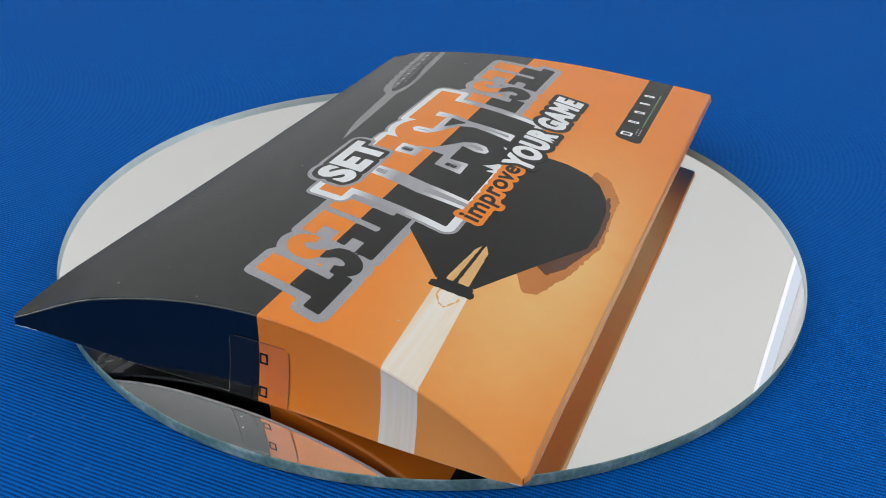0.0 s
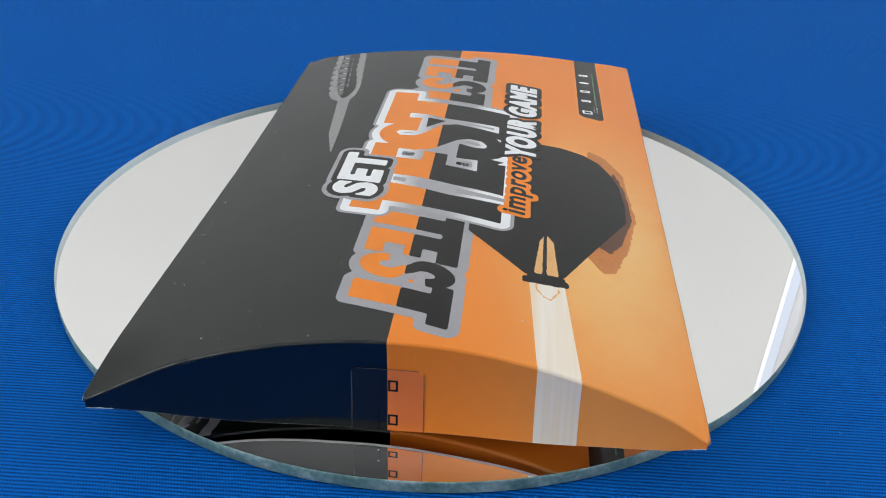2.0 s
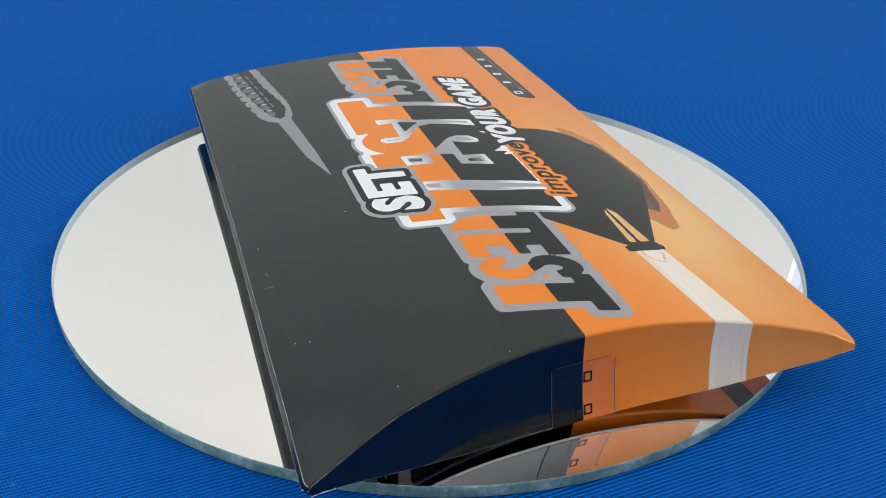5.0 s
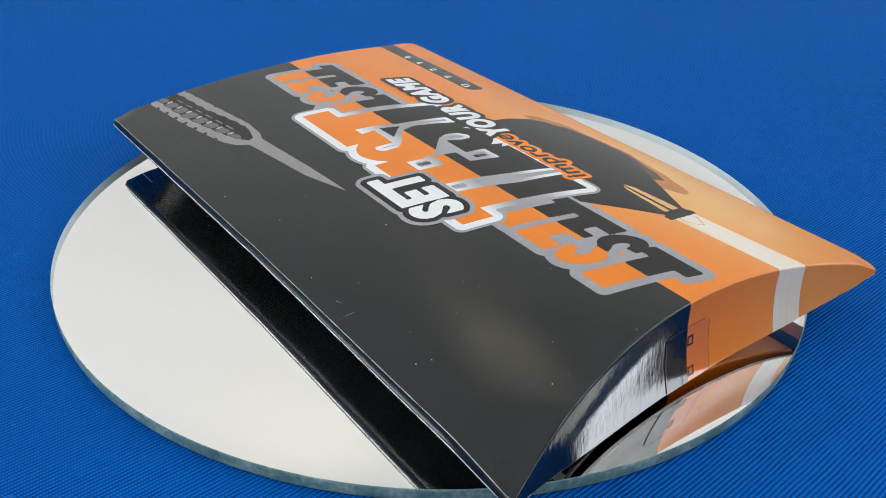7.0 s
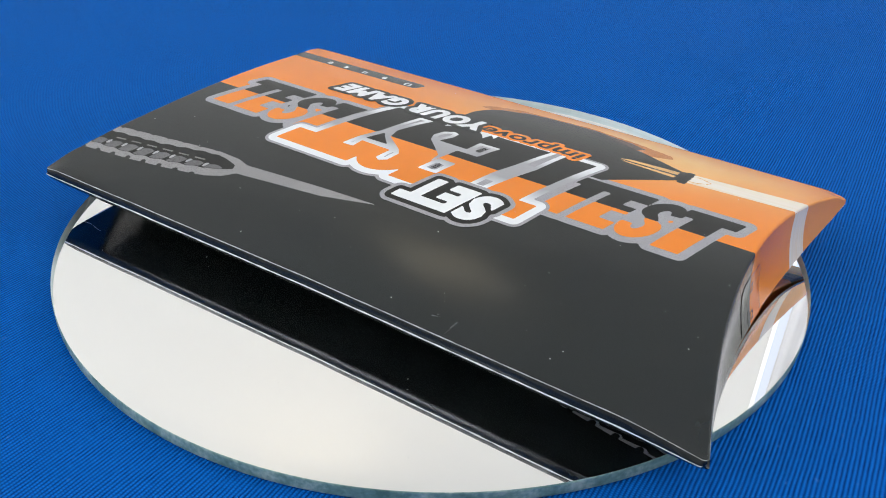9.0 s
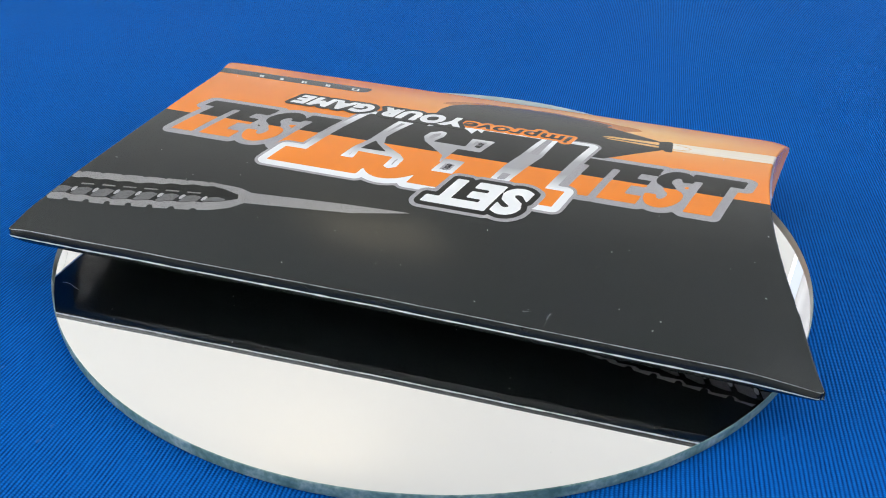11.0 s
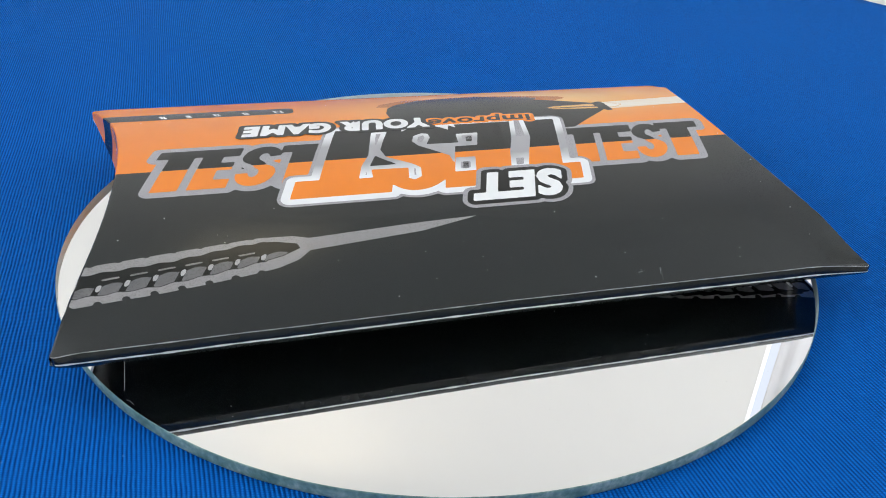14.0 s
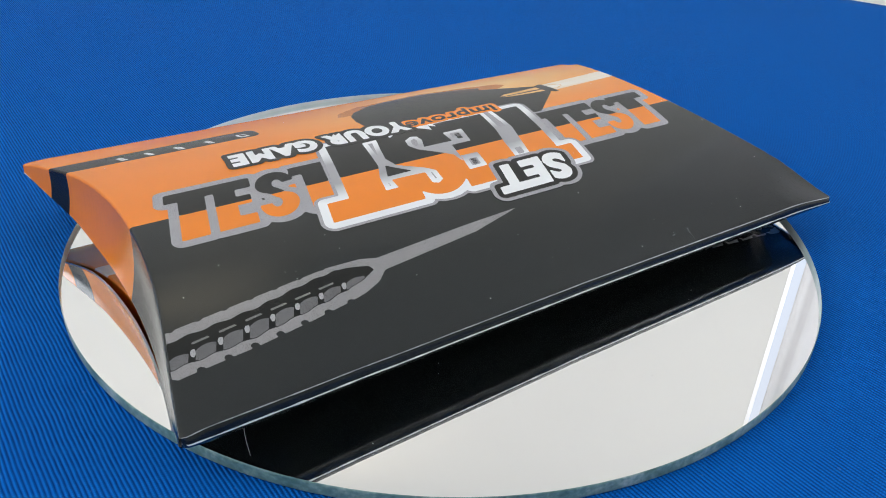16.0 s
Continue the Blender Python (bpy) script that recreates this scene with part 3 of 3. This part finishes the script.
    shapes = (closed_t, [(-0.05, 1.0), (-0.05, 0.0), (1.05, 0.0), (1.05, 1.0)], closed_s, [(1 - u, v) for u, v in closed_t])
    d = np.full(G.gx.shape, 1e9)
    for r in slab_word(cells, 18.1, -18.4, 9.8, shapes):
        d = np.minimum(d, G.loops([r]))
    lay("large_word_outline", G, d - 3.1, 7, M_GREY, "thin grey outline of the large word")
    lay("large_word_border", G, d - 2.2, 8, M_SILVER, "white and silver border of the large word")
    lay("large_word", G, np.maximum(d, G.gx - SPLIT * 1000), 9, M_FLAT_ORANGE, "orange upper half of the large printed word TEST")
    lay("large_word", G, np.maximum(d, SPLIT * 1000 - G.gx), 9, M_INK, "black lower half of the large printed word TEST")
    stem_gap = [(-11.4, -15.1), (-2.7, -17.4), (5.3, -20.3), (20.0, -24.2), (20.0, -28.2), (5.3, -25.6), (-3.1, -22.4), (-11.0, -19.7)]
    arm_upper = [(-11.1, 0.2), (-4.1, -1.7), (-4.3, -6.8), (-11.0, -5.2)]
    arm_lower = [(-6.5, -0.6), (-2.4, -0.4), (1.7, 3.8), (4.4, 6.6), (7.4, 7.7), (10.8, 6.7), (12.5, 4.2), (12.0, 2.6), (9.2, 2.6), (4.8, 4.6), (4.7, -4.8), (10.5, -5.5), (10.7, -11.6), (2.7, -9.3), (2.7, -3.0), (-0.4, -2.2)]
    slit = [(-11.2, 25.3), (-5.3, 23.7), (0.4, 21.0), (15.2, 17.8), (15.3, 13.6), (9.4, 15.7), (3.2, 17.6), (-1.2, 16.8), (-6.0, 10.4), (-8.0, 8.9), (-12.2, 9.6), (-13.4, 11.4), (-12.7, 12.7), (-7.5, 11.8), (-7.2, 21.8), (-11.1, 22.0)]
    for ring in (stem_gap, arm_upper, arm_lower, slit):
        inlay = G.loops([ring])
        lay("letter_inlay", G, inlay - 0.15, 10, M_SILVER, "silver inlay that parts the large letters")
        lay("inlay_core", G, np.maximum(inlay + 1.25, 6.5 - np.abs(G.gx)), 11, M_GREY)
    for ring in ([(-9.8, -2.2), (-6.3, -3.0), (-6.5, -4.4), (-9.9, -3.6)], [(5.2, -7.0), (8.5, -7.7), (8.4, -9.4), (5.1, -8.6)], [(-5.6, 21.8), (0.0, 19.4), (-1.9, 18.0), (-5.4, 14.6)]):
        lay("letter_counter", G, G.loops([ring]), 11, M_INK)
    lay("letter_spike", G, G.loops([[(15.6, -6.7), (18.4, -4.4), (18.6, -6.7)]]), 10, M_WHITE)

    # a short crack and scuffs in the film of the upper face, by the long fold
    if FACE["side"] > 0:
        C = Field(-56.2, -50, -42, -30, 0.15)
        lay("film_crack", C, C.loops([[(-51.6, -39.7), (-53.4, -38.9), (-55.9, -38.2), (-56.0, -37.9), (-53.3, -38.5)]]), 2, M_FLAP_BLACK, "short dark crack in the film")
        for ring in ([(-52.3, -39.0), (-54.2, -38.3), (-54.2, -38.15), (-52.3, -38.7)], [(-52.6, -35.3), (-53.3, -33.0), (-53.0, -32.8)], [(-52.2, -34.6), (-52.5, -33.9), (-52.3, -33.8)]):
            lay("film_scuff", C, C.loops([ring]), 3, M_SCUFF_GLINT)

    # SET, improve, YOUR GAME
    S = Field(-32, -8, -31, 6, 0.4)
    d = S.loops(place(text_rings("SET", 0.33, 0.047, 1.11), -27.4, -1.1, -13.0, -24.7)) - 0.2
    lay("set_outline", S, d - 2.7, 11, M_GREY, "grey outline of the word SET")
    lay("set_border", S, d - 1.5, 12, M_INK)
    lay("set_word", S, d, 13, M_WHITE, "white printed word SET")
    I = Field(12, 30, -36, 6, 0.35)
    d = I.loops(place(text_rings("improve", 0.2, 0.016, 1.06), -31.6, 0.0, 25.4, 18.3)) - 0.08
    lay("improve_border", I, d - 1.3, 11, M_FLAT_ORANGE, "orange border of the word improve")
    lay("improve_word", I, d, 12, M_INK, "black printed word improve")
    Y = Field(10, 32, -4, 60, 0.4)
    d = Y.loops(place(text_rings("YOUR GAME", 0.2, 0.050, 1.14), 0.4, 53.2, 26.0, 17.6)) - 0.15
    lay("slogan_border", Y, d - 1.5, 13, M_INK, "black border of the words YOUR GAME")
    lay("slogan_lettering", Y, d, 14, M_WHITE, "white printed words YOUR GAME")
    return panel


def end_flap(parent, sign):
    """The concave end wall, from the upper arc down to its free edge, with the print that runs over the fold."""
    def free_z(x):
        return -top_z(x) + 0.0006 + 0.0009 * (1 - ease((abs(x) - 0.0075) / 0.024))

    def wall(name, xa, xb, out, mats, za=None, zb=None, label=""):
        n = max(2, int(round((xb - xa) / 0.001)))
        rows, verts, faces = 8, [], []
        for i in range(n + 1):
            x = xa + (xb - xa) * i / n
            lo = free_z(x) if za is None else max(za, free_z(x))
            hi = top_z(x) - ROUND if zb is None else zb
            for k in range(rows + 1):
                f = k / rows
                z = lo + (hi - lo) * f
                g = (z - free_z(x)) / (top_z(x) - free_z(x))
                y = sign * (end_y(x) + out + (spread * (1 - g) - 0.0008 * math.sin(math.pi * g)) * (1 - (x / HALF) ** 2))
                verts.append((x, y, z))
        for i in range(n):
            for k in range(rows):
                a = i * (rows + 1) + k
                q = (a, a + rows + 1, a + rows + 2, a + 1)
                faces.append(q if sign < 0 else q[::-1])
        return link_mesh(name, [pinch(v) for v in verts], faces, mats, flap if name != "end_flap" else parent, label, smooth=True)

    spread = 0.0030 if sign < 0 else 0.0022
    flap = None
    flap = wall("end_flap", XL, SPLIT, 0.0, M_FLAP_BLACK, label="black half of the curved end flap")
    wall("flap_half", SPLIT, XR, 0.0, M_FLAP_ORANGE, label="orange half of the curved end flap")
    # the second flap, folded up from the lower arc behind the first
    for xa, xb, mat, words in ((XL + 0.004, SPLIT, M_FLAP_BLACK, "black half of the tucked inner flap"), (SPLIT, XR - 0.004, M_FLAP_ORANGE, "orange half of the tucked inner flap")):
        n, verts, faces = 50, [], []
        for i in range(n + 1):
            x = xa + (xb - xa) * i / n
            for k in range(5):
                f = k / 4
                verts.append((x, sign * (end_y(x) - 0.0002 - 0.0012 * f), -top_z(x) + 0.0003 + 1.3 * top_z(x) * f))
        for i in range(n):
            for k in range(4):
                a = i * 5 + k
                q = (a, a + 5, a + 6, a + 1)
                faces.append(q if sign < 0 else q[::-1])
        link_mesh("inner_flap", [pinch(v) for v in verts], faces, mat, flap, words, smooth=True)
    if sign < 0:
        wall("flap_shaft", 0.0269, 0.0349, 0.00005, M_FLAP_SHAFT, label="cream printed shaft running over the fold")
        for xa, xb, mat, words in ((-0.0077, SPLIT, M_SEAL_BLACK, "clear film seal over the black card"), (SPLIT, 0.0061, M_SEAL_ORANGE, "clear film seal over the orange card")):
            wall("seal", xa, xb, 0.00012, mat, za=-0.0094, zb=0.0034, label=words)
            out_x = xa if xa < SPLIT else xb
            wall("seal", xa + (0.0010 if out_x == xa else 0), xb - (0.0010 if out_x == xb else 0), 0.00012, mat, za=0.0034, zb=0.0042)
            wall("seal_edge", out_x - 0.00007, out_x + 0.00007, 0.00017, M_SEAL_RIM, za=-0.0094, zb=0.0036, label="thin bright cut edge of the film")
            wall("seal_edge", xa + (0.0010 if out_x == xa else 0), xb - (0.0010 if out_x == xb else 0), 0.00017, M_SEAL_RIM, za=0.0041, zb=0.00422)
        for z0, z1, wide in ((-0.0006, 0.0018, 0.0019), (-0.0076, -0.0054, 0.0019)):
            a, b, t = SPLIT + 0.0001, SPLIT + 0.0001 + wide, 0.0004
            for xa, xb, za, zb in ((a, a + t, z0, z1), (b - t, b, z0, z1), (a + t, b - t, z1 - t, z1), (a + t, b - t, z0, z0 + t)):
                wall("flap_mark", xa, xb, 0.00019, M_INK, za=za, zb=zb)
        wall("flap_line", SPLIT - 0.0018, SPLIT - 0.0015, 0.00019, M_INK, za=-0.0094, zb=-0.0044)
    else:
        wall("flap_badge", 0.0392, 0.0469, 0.00005, M_INK, label="black badge end running over the fold")
    # bare paper edge along the free border
    n, verts, faces = 110, [], []
    for i in range(n + 1):
        x = XL + (XR - XL) * i / n
        z, y = free_z(x), sign * (end_y(x) + spread * (1 - (x / HALF) ** 2))
        verts += [(x, y + sign * 0.00001, z - 0.00002), (x, y - sign * 0.00055, z - 0.0001)]
    for i in range(n):
        a = 2 * i
        faces.append((a, a + 2, a + 3, a + 1))
    link_mesh("paper_edge", [pinch(v) for v in verts], faces, M_PAPER, flap, "bare white cut paper edge")
    # worn tips where the paper shows
    for x0, x1 in ((XL, XL + 0.0045), (XR - 0.0022, XR)):
        verts, faces = [], []
        for i in range(25):
            x = x0 + (x1 - x0) * i / 24
            z, y = -top_z(x) + 0.0006, sign * (end_y(x) + spread * (1 - (x / HALF) ** 2) + 0.00006)
            g = 0.0004 * (0.6 + noise.noise(Vector((x * 900, sign, 4.0))))
            verts += [(x, y, z + max(0.00005, g)), (x, y, z - 0.00012)]
        for i in range(24):
            faces.append((2 * i, 2 * i + 2, 2 * i + 3, 2 * i + 1))
        link_mesh("worn_tip", [pinch(v) for v in verts], faces, M_PAPER, flap, "frayed white paper at the corner")
    # pale strip painted as the highlight on the upper fold by the black tip
    verts, faces = [], []
    for i in range(91):
        x = XL + 0.0385 * i / 90
        g = 0.00008 * (1 - ease((x - XL - 0.016) / 0.022)) * max(0.05, 0.55 + 1.3 * noise.noise(Vector((x * 380, sign * 5.0, 1.0))))
        y, z = sign * (end_y(x) - ROUND * 0.25), top_z(x) - ROUND * 0.25
        verts += [(x, y - sign * g, z + g), (x, y + sign * g, z - g)]
    for i in range(90):
        faces.append((2 * i, 2 * i + 2, 2 * i + 3, 2 * i + 1))
    link_mesh("end_crease_glint", [pinch(v) + Vector((0, sign * 0.00003, 0.00003)) for v in verts], faces, M_SCUFF_GLINT, flap, "painted pale highlight line on the crease")
    # rounded folds along the upper and the lower arc
    for up in (1, -1):
        xs = sorted(set([round(XL + (XR - XL) * i / 114, 5) for i in range(115)] + [SPLIT, 0.0269, 0.0349, 0.0392, 0.0469]))
        verts, faces, idx = [], [], []
        m = 7
        for x in xs:
            for k in range(m):
                a = radians(90 * k / (m - 1))
                crinkle = 0.00013 * noise.noise(Vector((x * 330, up * 3.0, sign * 2.0))) * min(1.0, 8 * max(0.0, abs(x / HALF) - 0.55))
                verts.append((x, sign * (end_y(x) - ROUND + (ROUND + crinkle) * math.sin(a)), up * (top_z(x) - ROUND + (ROUND + crinkle) * math.cos(a))))
        band = (0.0269, 0.0349, 2) if sign * up < 0 else (0.0392, 0.0469, 3)
        for i in range(len(xs) - 1):
            mid = (xs[i] + xs[i + 1]) / 2
            for k in range(m - 1):
                a = i * m + k
                q = (a, a + m, a + m + 1, a + 1)
                faces.append(q if sign * up < 0 else q[::-1])
                idx.append(band[2] if band[0] < mid < band[1] else 0 if mid < SPLIT else 1)
        link_mesh("end_fold", [pinch(v) for v in verts], faces, [M_BLACK, M_ORANGE, M_SHAFT, M_INK], flap, "", smooth=True, index=idx)
    return flap


def side_fold(parent, sign):
    """The rounded long fold between the two broad faces, with a worn white line and a painted crease highlight."""
    n = 60
    steps = [(0.0, -1.0), (0.42, -0.92), (0.52, -0.86), (0.93, -0.30), (1.0, -0.20), (0.97, -0.06), (0.62, 0.80), (0.50, 0.90), (0.36, 0.95), (0.0, 1.0)]
    verts, faces = [], []
    edge = XR if sign > 0 else -XL
    lip, length = top_z(edge), end_y(edge) - ROUND * 0.6
    out = 0.0013 if sign < 0 else 0.0009
    for j in range(n + 1):
        y = length * math.sin(math.pi * (j / n - 0.5))
        w = 0.00012 * noise.noise(Vector((y * 60, sign * 3.0, 1.0)))
        taper = math.sqrt(min(1.0, max(0.03, (length - abs(y)) / 0.0009)))
        for u, v in steps:
            verts.append((sign * (edge + out * taper * u + w * taper), y, lip * v))
    m = len(steps)
    for j in range(n):
        for k in range(m - 1):
            a = j * m + k
            q = (a, a + m, a + m + 1, a + 1)
            faces.append(q if sign < 0 else q[::-1])
    faces += [tuple(range(m)), tuple(range(n * m, n * m + m))]
    fold = link_mesh("side_fold", [pinch(v) for v in verts], faces, M_BLACK if sign < 0 else M_ORANGE, parent, "rounded %s fold along the long side" % ("black" if sign < 0 else "orange"), smooth=True)
    paper = ("worn_line", 0.00020 if sign < 0 else 0.00006, 0.988, -0.00012, 0.0, M_PAPER, "worn white paper line on the fold")
    # the crease's highlight, laid on as a pale strip of its own
    glint = ("side_crease_glint", 0.00007 if sign < 0 else 0.00004, 0.47, lip * 0.915, 0.75, M_CREASE_GLINT, "painted pale highlight line along the crease")
    for name, wide, reach, level, lean, mat, words in (paper, glint):
        verts, faces = [], []
        for j in range(n * 4 + 1):
            y = -length + 2 * length * j / (n * 4)
            w = 0.00012 * noise.noise(Vector((y * 60, sign * 3.0, 1.0)))
            g = wide * max(0.15, 1 + 0.9 * noise.noise(Vector((y * 300, 5, sign))))
            taper = math.sqrt(min(1.0, max(0.03, (length - abs(y)) / 0.0009)))
            x = edge + (out * reach + w) * taper + 0.00005
            verts += [(sign * (x - g * lean), y, level + g + 0.00004 * lean), (sign * (x + g * lean), y, level - g + 0.00004 * lean)]
        for j in range(n * 4):
            a = 2 * j
            faces.append((a, a + 2, a + 3, a + 1))
        link_mesh(name, [pinch(v) for v in verts], faces, mat, fold, words)
    return fold


def pillow_box():
    root = tagged(new("pillow_box"), "glossy black and orange cardboard pillow box lettered TEST SET", "gift box")
    printed_panel(root)
    FACE["side"] = -1
    under = printed_panel(root)
    under.matrix_local = pose(0, 0, 0, 180, 0, 0)
    FACE["side"] = 1
    for s in (-1, 1):
        end_flap(root, s)
        side_fold(root, s)
    return root


def dust(parent_pose_points, name, label):
    rnd = random.Random(5)
    bm = bmesh.new()
    for x, y, z, r in parent_pose_points:
        bmesh.ops.create_icosphere(bm, subdivisions=1, radius=r, matrix=Matrix.LocRotScale((x, y, z), Euler((0, 0, rnd.random() * 6)), (1.6, 0.8, 0.5)))
    ob = part(name, bm, M_DUST, None, label)
    return tagged(ob, label, "dust", kind="stuff")


cloth = blue_cloth()
mirror = round_mirror()
box = pillow_box()
rnd = random.Random(11)
specks = []
for k in range(64):
    x, y = rnd.uniform(-0.054, 0.0 if k % 4 else 0.05), rnd.uniform(-0.085, 0.085)
    specks.append((x, y, top_z(x) + 0.00012, rnd.choice((0.00005, 0.00007, 0.00009, 0.00013))))
box_dust = dust(specks, "box_dust", "scattered white dust specks on the box")
specks = []
for k in range(60):
    a, r = rnd.uniform(0, 6.28), 0.097 * math.sqrt(rnd.random())
    specks.append((r * math.cos(a), r * math.sin(a), 0.00312, rnd.choice((0.00004, 0.00006, 0.00009, 0.00012))))
mirror_dust = dust(specks, "mirror_dust", "scattered pale dust specks on the mirror")


def lint_thread():
    cu = bpy.data.curves.new("lint_thread", "CURVE")
    cu.dimensions, cu.bevel_depth, cu.bevel_resolution = "3D", 0.000045, 1
    sp = cu.splines.new("NURBS")
    pts = [(-0.0212, 0.0956, 0.0031), (-0.0205, 0.0951, 0.0036), (-0.0188, 0.0945, 0.0052), (-0.0186, 0.0940, 0.0068), (-0.0176, 0.0936, 0.0078)]
    sp.points.add(len(pts) - 1)
    for p, co in zip(sp.points, pts):
        p.co = (*co, 1)
    sp.use_endpoint_u = True
    ob = new("lint_thread", bpy.data.meshes.new_from_object(new("thread_path", cu)))
    bpy.data.objects.remove(bpy.data.objects["thread_path"])
    ob.data.materials.clear()
    ob.data.materials.append(M_DUST)
    return tagged(ob, "short pale lint thread curled on the mirror", "lint")


thread = lint_thread()

# seconds and degrees of the turn
TURN = [
    (0.0, 0.0), (0.5, 4.64), (1.0, 9.23), (1.5, 13.87), (2.0, 17.88), (2.5, 21.81), (3.0, 25.9), (3.5, 30.54), (4.0, 35.15),
    (6.5, 56.16), (7.0, 61.14), (7.5, 65.8), (8.0, 69.68), (8.5, 74.1), (9.0, 80.1), (11.5, 102.54), (12.0, 108.01), (12.5, 112.67),
    (13.0, 117.42), (13.5, 122.47), (14.0, 127.63), (14.5, 133.08), (15.0, 137.81), (15.5, 141.6), (16.0, 146.94),
]
BOX_AT = pose(-0.0009, 0.0002, 0.01055, 0, 0, -22.8) @ pose(0, 0, 0, 0.5, -1.8, 0)
MIRROR_AT = pose(-0.00165, 0.00168, -0.003)


def motions():
    for thing, at in ((cloth, pose(0, 0, -0.0031)), (mirror, MIRROR_AT), (mirror_dust, MIRROR_AT), (thread, MIRROR_AT), (box, BOX_AT), (box_dust, BOX_AT)):
        walk(thing, [(t, pose(0, 0, 0, 0, 0, a) @ at) for t, a in TURN])


motions()
